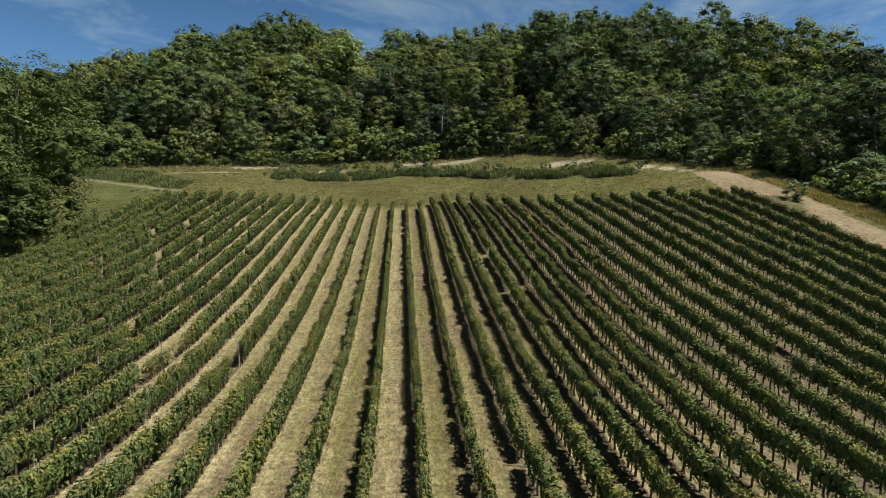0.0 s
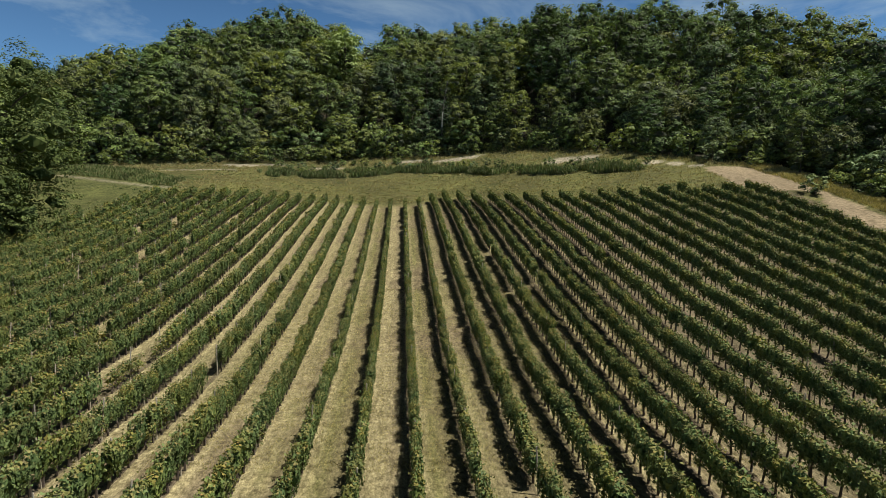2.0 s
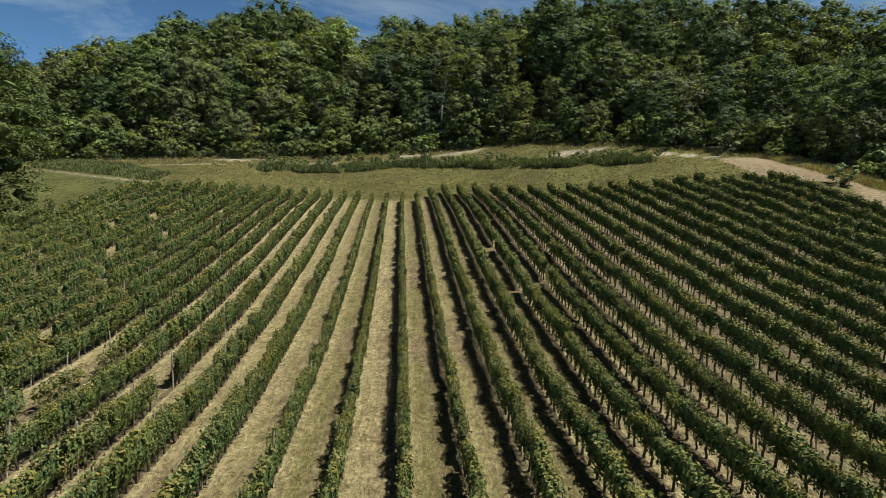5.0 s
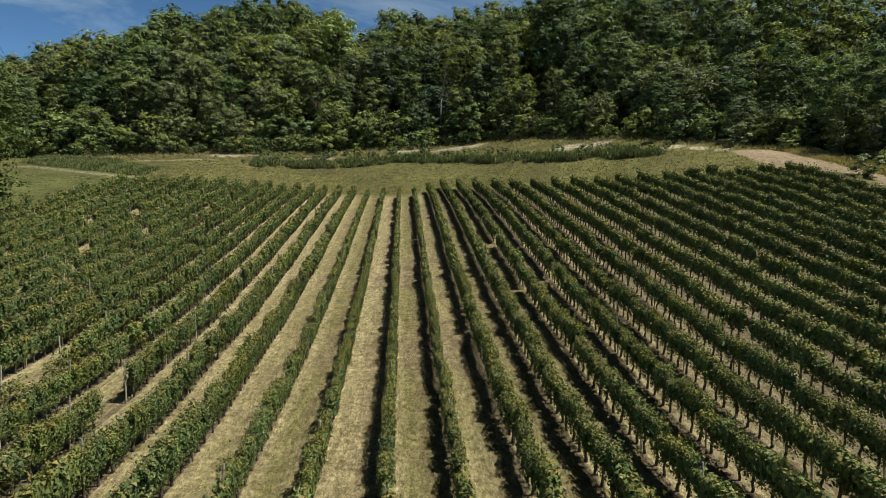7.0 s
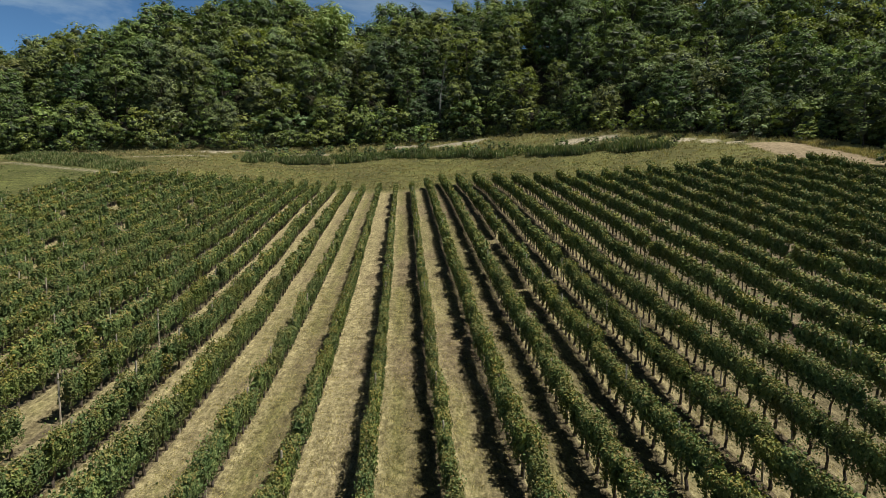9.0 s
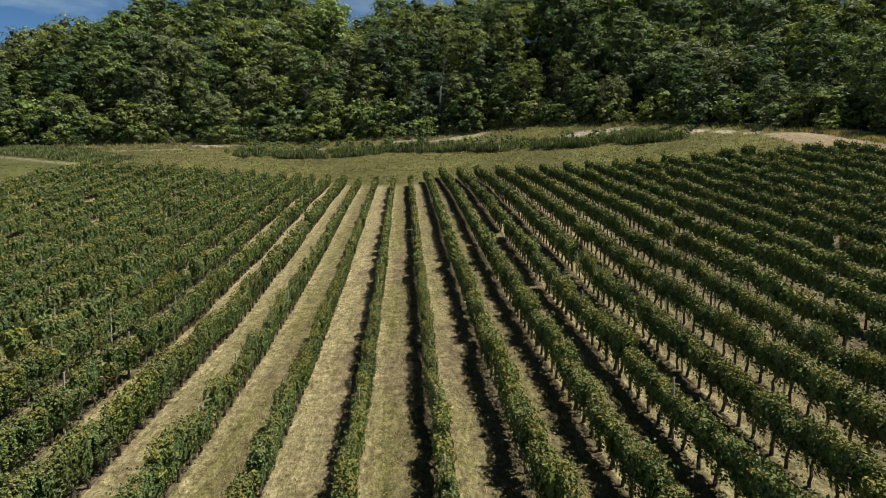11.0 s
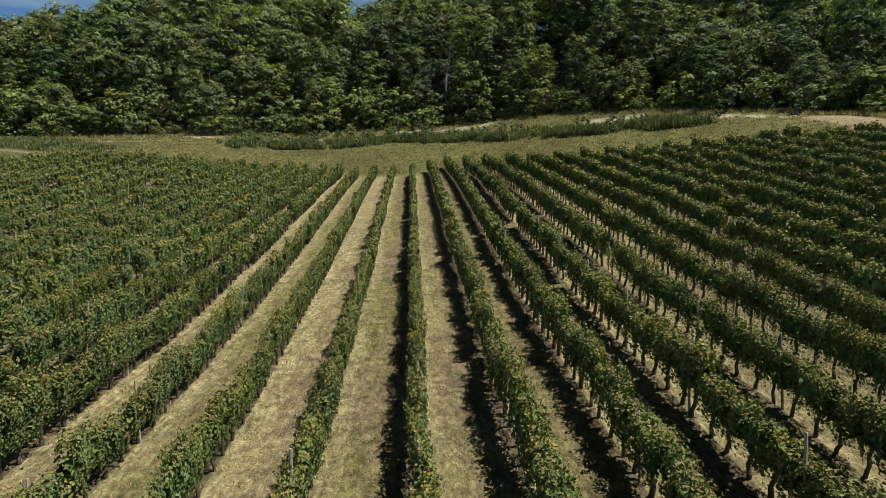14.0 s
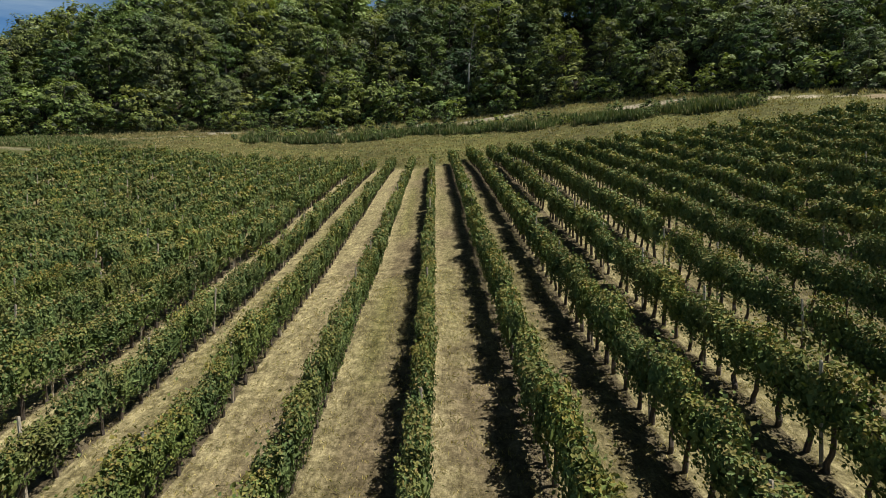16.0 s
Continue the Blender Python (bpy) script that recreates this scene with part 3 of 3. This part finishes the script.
def crown_mesh(seed, high, wide, count, size, mat, low=0.18, lobes=16, clumps=11, core_size=(0.38, 0.74), core_mat=None):
    """A crown of lobes along limbs, each made of ragged clumps of small leaf sprays; base at z = 0."""
    rng = np.random.default_rng(seed)
    c, nrm, core = [], [], []
    each = count // (lobes * clumps)
    g = (1 + math.sqrt(5)) / 2
    ball_v = np.array([(0, a, b * g) for a in (-1, 1) for b in (-1, 1)] + [(a, b * g, 0) for a in (-1, 1) for b in (-1, 1)] + [(b * g, 0, a) for a in (-1, 1) for b in (-1, 1)]) / 1.902
    ball_f = [(i, j, k) for i in range(12) for j in range(i) for k in range(j) if max(np.linalg.norm(ball_v[p] - ball_v[q]) for p, q in ((i, j), (j, k), (i, k))) < 1.1]
    for i in range(lobes):
        t = (i + 0.5) / lobes
        z = high * (low + (0.93 - low) * t ** 0.9)
        reach = wide * math.sin(math.pi * (0.14 + 0.74 * t)) ** 0.7
        a = i * 2.4 + rng.uniform(-0.5, 0.5)
        rad = wide * rng.uniform(0.28, 0.46) * (1.0 - 0.2 * t)
        out_to = max(0.0, reach - rad * 0.7) * rng.uniform(0.7, 1.12)
        centre = np.array([math.cos(a) * out_to, math.sin(a) * out_to, z])
        d = rng.normal(size=(clumps, 3)) + [0.25 * math.cos(a), 0.25 * math.sin(a), 0.35]
        d /= np.linalg.norm(d, axis=1, keepdims=True)
        heart = centre + d * rad * rng.uniform(0.72, 1.2, (clumps, 1)) * [1, 1, 0.82]
        puff = rad * rng.uniform(0.32, 0.58, (clumps, 1, 1)) * math.sqrt(11 / clumps)
        q = rng.normal(size=(clumps, each, 3))
        q /= np.linalg.norm(q, axis=2, keepdims=True)
        q[:, :, 2] = np.where(q[:, :, 2] < -0.35, -q[:, :, 2], q[:, :, 2])
        spot = heart[:, None, :] + q * puff * rng.uniform(0.7, 1.12, (clumps, each, 1)) * [1.15, 1.15, 0.8]
        face = q * 0.65 + d[:, None, :] * 0.7 + [0, 0, 0.35] + rng.normal(0, 0.16, q.shape)
        c.append(spot.reshape(-1, 3))
        nrm.append(face.reshape(-1, 3))
        # solid lump added in the lobe's heart to stop light between the clumps
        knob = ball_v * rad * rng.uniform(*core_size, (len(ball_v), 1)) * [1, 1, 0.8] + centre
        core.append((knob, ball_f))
    v, f = sprays(rng, np.concatenate(c), np.concatenate(nrm), size)
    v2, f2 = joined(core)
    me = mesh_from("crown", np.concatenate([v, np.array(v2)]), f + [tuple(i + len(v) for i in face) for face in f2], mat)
    me.materials.append(core_mat or CORE_SHADE)
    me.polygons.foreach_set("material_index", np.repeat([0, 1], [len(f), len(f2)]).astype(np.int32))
    return me


def trunk_mesh(seed, high, wide, thick, mat):
    rng = np.random.default_rng(seed)
    p = [Vector((0, 0, -0.8)), Vector((0, 0, 0.5))] + [Vector((rng.normal(0, 0.15), rng.normal(0, 0.15), high * t)) for t in (0.25, 0.5, 0.75, 0.9)]
    pieces = [tube(p, [thick * 1.3, thick, thick * 0.8, thick * 0.55, thick * 0.3, thick * 0.1], 6)]
    for i in range(5):
        t = 0.28 + 0.11 * i
        start = Vector((0, 0, high * t))
        a = i * 2.4
        tip = start + Vector((math.cos(a), math.sin(a), 0.7)) * wide * rng.uniform(0.5, 0.75)
        pieces.append(tube([start, (start + tip) / 2 + Vector((0, 0, 0.2)), tip], [thick * 0.4, thick * 0.25, thick * 0.08], 4))
    v, f = joined(pieces)
    return mesh_from("trunk", v, f, mat)


TREE_LEAVES = [
    TREE_LEAF,
    leaf_material("grey_green_leaf", [(0.0, (0.105, 0.14, 0.073)), (0.6, (0.17, 0.215, 0.11)), (1.0, (0.25, 0.3, 0.155))], 0.35, None, 0.12, 0.65, 0.5, WOOD_TONES),
    leaf_material("yellow_green_leaf", [(0.0, (0.135, 0.17, 0.047)), (0.6, (0.2, 0.24, 0.067)), (1.0, (0.285, 0.315, 0.1))], 0.3, None, 0.18, 0.6, 0.5),
    leaf_material("olive_leaf", [(0.0, (0.11, 0.122, 0.057)), (0.6, (0.175, 0.19, 0.082)), (1.0, (0.26, 0.265, 0.12))], 0.3, None, 0.12, 0.65, 0.5, WOOD_TONES),
]
BRIGHT_LEAF = leaf_material("bright_yellow_green_leaf", [(0.0, (0.2, 0.25, 0.08)), (0.6, (0.27, 0.32, 0.1)), (1.0, (0.34, 0.39, 0.14))], 0.25, None, 0.18, 0.6, 0.5)
BIG_LEAF = leaf_material("big_tree_leaf", [(0.0, (0.045, 0.068, 0.021)), (0.6, (0.08, 0.108, 0.032)), (1.0, (0.15, 0.178, 0.057))], 0.4, None, 0.1, 0.7, 0.3, [(0.0, (0.95, 1.0, 1.0)), (1.0, (1.05, 1.0, 0.95))])
FOREST, FOREST_BACK = [], []
for s in range(12):
    high, wide = ((15, 4.4), (18, 4.2), (13, 4.8), (16, 3.6))[s % 4]
    leaf = TREE_LEAVES[(0, 0, 1, 0, 2, 0, 3, 0, 1, 0, 2, 0)[s]]
    stem = trunk_mesh(330 + s, high, wide, 0.24, BARK)
    FOREST.append((crown_mesh(300 + s, high, wide * 1.27, 5300, 0.29, leaf, 0.08, 28, 10), stem))
    FOREST_BACK.append((crown_mesh(360 + s, high, wide * 1.3, 2700, 0.37, leaf, 0.15, 24, 9), stem))
BUSHES = [crown_mesh(400 + s, 3.6, 2.5, 1080, 0.23, (BUSH_LEAF, BUSH_LEAF, TREE_LEAF, TREE_LEAVES[1], TREE_LEAVES[2])[s], 0.1, 9) for s in range(5)]
STEMS = [trunk_mesh(430 + s, 2.8, 1.6, 0.09, BARK) for s in range(2)]


def plant_tree(x, y, size, kind, rng, label="dense green broadleaf tree on the wooded hillside", name="tree", sink=0.0):
    crown, trunk = kind
    tree = new(name)
    tree.location = (x, y, height(x, y) - sink)
    tree.rotation_euler = (0, 0, rng.uniform(0, 6.28))
    tree.scale = (size * rng.uniform(0.9, 1.15), size * rng.uniform(0.9, 1.15), size)
    child("crown", crown, tree)
    child("trunk", trunk, tree)
    return tagged(tree, label, "bush" if name == "bush" else "tree", group="bushes along the wood" if name == "bush" else "trees of the wood")


tree_rng = np.random.default_rng(11)
rim_x = np.arange(-130, 90, 2.0)
rim_y = smooth_table(rim_x, EDGE_X, EDGE_Y)
for i, y in enumerate(np.arange(58, 238, 6.4)):
    for x in np.arange(-118, 150, 7.2):
        px = x + (i % 2) * 3.6 + tree_rng.uniform(-2.3, 2.3)
        py = y + tree_rng.uniform(-2.3, 2.3)
        past = py - float(smooth_table(px, EDGE_X, EDGE_Y))
        near = float(np.min(np.hypot(rim_x - px, rim_y - py)))
        if past < 1.5 or near > (74 if -78 < px < -22 else 52) or abs(px - 0.05 * py) > 0.78 * (py + 6) + 8:
            continue
        if math.hypot(px + 19.0, py - 188) < 5 or (abs(px + 17.5) < 5 and 174 < py < 188):
            continue
        size = tree_rng.uniform(0.8, 1.15) * min(1.0, 0.5 + near / 20) * float(np.interp(px, (46, 58), (1.0, 0.84)))
        kind = (FOREST if near < 24 else FOREST_BACK)[tree_rng.integers(12)]
        plant_tree(px, py, size, kind, tree_rng)
for lane, reach in ((0, 3.2), (1, 2.6)):
    for x in np.arange(-100, 78, reach):
        px = x + tree_rng.uniform(-1.5, 1.5)
        py = float(smooth_table(px, EDGE_X, EDGE_Y)) + (1.5 if lane == 0 else -2.2) + tree_rng.uniform(-1.6, 1.6)
        size = tree_rng.uniform(1.0, 1.9) if lane == 0 else tree_rng.uniform(0.5, 1.15)
        plant_tree(px, py, size, (BUSHES[tree_rng.integers(5)], STEMS[tree_rng.integers(2)]), tree_rng, "light green bush at the foot of the wood", "bush")

for y in np.arange(56, 106, 1.7):
    px = float(np.interp(y, (56, 72, 80, 90, 100, 106), (63.5, 62.0, 61.6, 62.6, 63.0, 58))) + tree_rng.uniform(-0.8, 2.2)
    plant_tree(px + 0.8, y, tree_rng.uniform(0.35, 0.8), (BUSHES[tree_rng.integers(5)], STEMS[tree_rng.integers(2)]), tree_rng, "grey-green bush beside the stubble strip", "bush")
for lane in (4.0, 7.5, 11.5):
    for y in np.arange(62, 122, 3.1):
        px = float(np.interp(y, (56, 72, 80, 90, 100, 106, 122), (63.5, 62.0, 61.6, 62.6, 63.0, 61, 55))) + lane + tree_rng.uniform(-1.2, 1.2)
        py = y + tree_rng.uniform(-1.2, 1.2)
        plant_tree(px, py, tree_rng.uniform(0.9, 1.5), (BUSHES[(0, 3, 1, 3, 4)[tree_rng.integers(5)]], STEMS[tree_rng.integers(2)]), tree_rng, "grey-green shrub on the slope above the stubble strip", "bush")
plant_tree(-18.5, 187, 1.4, (crown_mesh(390, 15, 5.4, 4200, 0.34, BRIGHT_LEAF, 0.1, 26, 11, (0.3, 0.6), BRIGHT_LEAF), FOREST[0][1]), tree_rng, "bright yellow-green tree standing out on the skyline")

# the big trees beside the field
for s, (x, y, high, wide) in enumerate([(-51.0, 81, 25, 9.3), (-49.5, 70, 17, 6.5), (-58, 73, 23, 8.5), (-59, 92, 24, 7.5), (-64, 84, 25, 8.5), (-53, 60, 14, 6.5)]):
    kind = (crown_mesh(500 + s, high, wide, 36000 if s < 2 else 12000, 0.2 if s < 2 else 0.33, BIG_LEAF, 0.03, 34, 34, (0.3, 0.58), BIG_LEAF), trunk_mesh(530 + s, high, wide, 0.4, BARK))
    plant_tree(x, y, 1.0, kind, tree_rng, "large spreading green tree beside the vineyard")

plant_tree(54.4, 79.5, 0.72, (BUSHES[3], STEMS[0]), tree_rng, "green shrub standing in the stubble strip", "bush")

# ---------------------------------------------------------------- dead tree in the wood's edge


def dead_tree(x, y, high):
    rng = np.random.default_rng(77)
    tree = new("dead_tree")
    tree.location = (x, y, height(x, y))
    p = [Vector((0, 0, -0.5)), Vector((0.1, 0, 4)), Vector((0.3, 0.1, 9)), Vector((0.9, 0, 14)), Vector((1.6, 0, high))]
    child("trunk", mesh_from("trunk", *tube(p, [0.2, 0.16, 0.12, 0.09, 0.03], 7), GREY_BARK), tree)
    child("barkless_wood", mesh_from("barkless_wood", *tube([Vector((0.12, 0, 5.6)), Vector((0.2, 0.04, 7)), Vector((0.29, 0.09, 9.4))], [0.2, 0.22, 0.17], 7), PALE_BARK), tree, None, "pale barkless stretch of trunk")
    for i in range(13):
        t = 0.45 + 0.04 * i
        start = Vector((0.1 + 1.4 * t * t, 0, high * t))
        a = i * 2.2
        tip = start + Vector((math.cos(a) * 2.4, math.sin(a) * 1.2, rng.uniform(1.4, 3.0))) * (1.2 - 0.6 * t)
        child("branch", mesh_from("branch", *tube([start, (start + tip) / 2 + Vector((0, 0, -0.15)), tip], [0.07, 0.05, 0.015], 5), GREY_BARK), tree)
    return tagged(tree, "bare grey dead tree at the edge of the wood", "tree")


dead_tree(8.9, 159.5, 18)

# ---------------------------------------------------------------- weeds, crop and dry grass


def tufts_mesh(name, seed, x, y, tall, spread, blades, width, mat, droop=0.5):
    """Many tufts of upright blades in one mesh."""
    rng = np.random.default_rng(seed)
    c = len(x)
    z = ground(x, y)
    x, y, z, tall = (np.repeat(q, blades) for q in (x, y, z, tall))
    n = c * blades
    a = rng.uniform(0, 2 * math.pi, n)
    r = spread * np.sqrt(rng.uniform(0, 1, n))
    bx, by = x + r * np.cos(a), y + r * np.sin(a)
    h = tall * rng.uniform(0.5, 1.1, n)
    lean_a, lean = rng.uniform(0, 2 * math.pi, n), h * droop * rng.uniform(0.2, 1.0, n)
    wa = rng.uniform(0, math.pi, n)
    w = width * rng.uniform(0.6, 1.3, n)
    root = np.stack([bx, by, z - 0.02], 1)
    side = np.stack([np.cos(wa) * w, np.sin(wa) * w, 0 * w], 1)
    tip = root + np.stack([np.cos(lean_a) * lean, np.sin(lean_a) * lean, h], 1)
    belly = root * 0.45 + tip * 0.55 + np.stack([0 * w, 0 * w, 0.1 * h], 1)
    v = np.stack([root, belly + side, tip, belly - side], 1).reshape(-1, 3)
    f = (np.arange(n)[:, None] * 4 + [0, 1, 2, 3]).tolist()
    return mesh_from(name, v, f, mat)


weed_rng = np.random.default_rng(21)
BAND_X, BAND_Y = (-34, -15, 0, 10, 20, 30, 46), (138.8, 139.2, 139.8, 136.8, 124, 113.5, 103)
count = 11000
wx = weed_rng.uniform(-31, 41, count)
wy = np.interp(wx, BAND_X, BAND_Y) + (4.0 + 1.5 * np.sin(wx * 0.37)) * weed_rng.uniform(0, 1, count)
clumpy = np.sin(wx * 0.55 + 0.8 * np.sin(wy * 0.7)) + np.sin(wy * 0.9 + 0.31 * wx) + 0.7 * np.sin(wx * 1.7 + wy) + weed_rng.normal(0, 0.5, count)
keep = clumpy > -0.35
wx, wy = wx[keep], wy[keep]
tall = 0.7 + 0.2 * np.clip(clumpy[keep], -1, 3) + 0.7 * weed_rng.uniform(0, 1, len(wx)) ** 3
tagged(new("tall_weeds", tufts_mesh("tall_weeds", 22, wx, wy, tall, 0.4, 9, 0.085, WEED_LEAF, 0.45)), "band of tall dark green weeds across the slope", "weeds", kind="stuff")
for x in np.arange(-33, 45, 1.15):
    px = x + weed_rng.uniform(-1, 1)
    py = float(np.interp(px, BAND_X, BAND_Y)) + weed_rng.uniform(0.5, 13)
    plant_tree(px, py, weed_rng.uniform(0.2, 0.58), (BUSHES[weed_rng.integers(5)], STEMS[weed_rng.integers(2)]), weed_rng, "low green shrub among tall weeds", "bush")
count = 2600
cx = weed_rng.uniform(-78, -44.5, count)
low = np.interp(cx, (-80, -68, -56, -44), (143, 136, 130, 119.5))
cy = low + weed_rng.uniform(0, 9, count) * np.interp(cx, (-78, -60, -44), (1.1, 1.2, 0.75))
tagged(new("green_crop", tufts_mesh("green_crop", 23, cx, cy, 0.45 + 0.5 * weed_rng.uniform(0, 1, count), 0.5, 8, 0.09, WEED_LEAF, 0.6)), "low leafy green crop beside a path", "crop", kind="stuff")
count = 15000
gx = weed_rng.uniform(-75, 62, count)
gy = weed_rng.uniform(85, 160, count)
meadow, hay, pale, wood = land_use(gx, gy)
keep = (meadow > 0.9) & (hay < 0.5) & (pale < 0.3) & (gy < smooth_table(gx, EDGE_X, EDGE_Y) + 1) & ((gy > np.interp(gx, (-44, -43), (140, 60))) | (gx > -44))
gx, gy = gx[keep], gy[keep]
tagged(new("dry_meadow_grass", tufts_mesh("dry_meadow_grass", 24, gx, gy, 0.32 + 0.25 * (gy > smooth_table(gx, EDGE_X, EDGE_Y) - 12), 0.4, 7, 0.05, STRAW, 0.7)), "tufts of dry straw-coloured meadow grass", "grass", kind="stuff")
count = 2600
gy = weed_rng.uniform(50, 104, count)
gx = np.interp(gy, (50, 72, 80, 90, 104), (57.5, 57.2, 57.2, 57.2, 56.8)) + weed_rng.uniform(0, 1, count) * np.interp(gy, (50, 72, 90, 104), (6.5, 4.5, 5.5, 6.0))
tagged(new("verge_grass", tufts_mesh("verge_grass", 27, gx, gy, 0.35 + 0.3 * weed_rng.uniform(0, 1, count), 0.35, 9, 0.05, STRAW, 0.6)), "tall dry pinkish grass beside the stubble strip", "grass", kind="stuff")
count = 7000
gx = weed_rng.uniform(-75, 56, count)
gy = weed_rng.uniform(85, 158, count)
meadow, hay, pale, wood = land_use(gx, gy)
drift = np.sin(gx * 0.23 + 1.2 * np.sin(gy * 0.31)) + np.sin(gy * 0.47 + 0.2 * gx) + weed_rng.normal(0, 0.5, count)
keep = (meadow > 0.8) & (hay < 0.5) & (pale < 0.2) & (drift > 0.3) & (gy < smooth_table(gx, EDGE_X, EDGE_Y) + 1)
gx, gy = gx[keep], gy[keep]
tagged(new("meadow_herbs", tufts_mesh("meadow_herbs", 26, gx, gy, 0.12 + 0.22 * weed_rng.uniform(0, 1, len(gx)), 0.45, 7, 0.07, WEED_LEAF, 0.8)), "low green herbs in patches over the dry meadow", "herbs", kind="stuff")
count = 16000
gx = weed_rng.uniform(-11, 17, count)
gy = 28 + 34 * weed_rng.uniform(0, 1, count) ** 1.2
tagged(new("lane_grass", tufts_mesh("lane_grass", 25, gx, gy, 0.05 + 0.07 * weed_rng.uniform(0, 1, count), 0.22, 5, 0.011, LANE_STRAW, 1.8)), "short dry grass in the lanes between vines", "grass", kind="stuff")
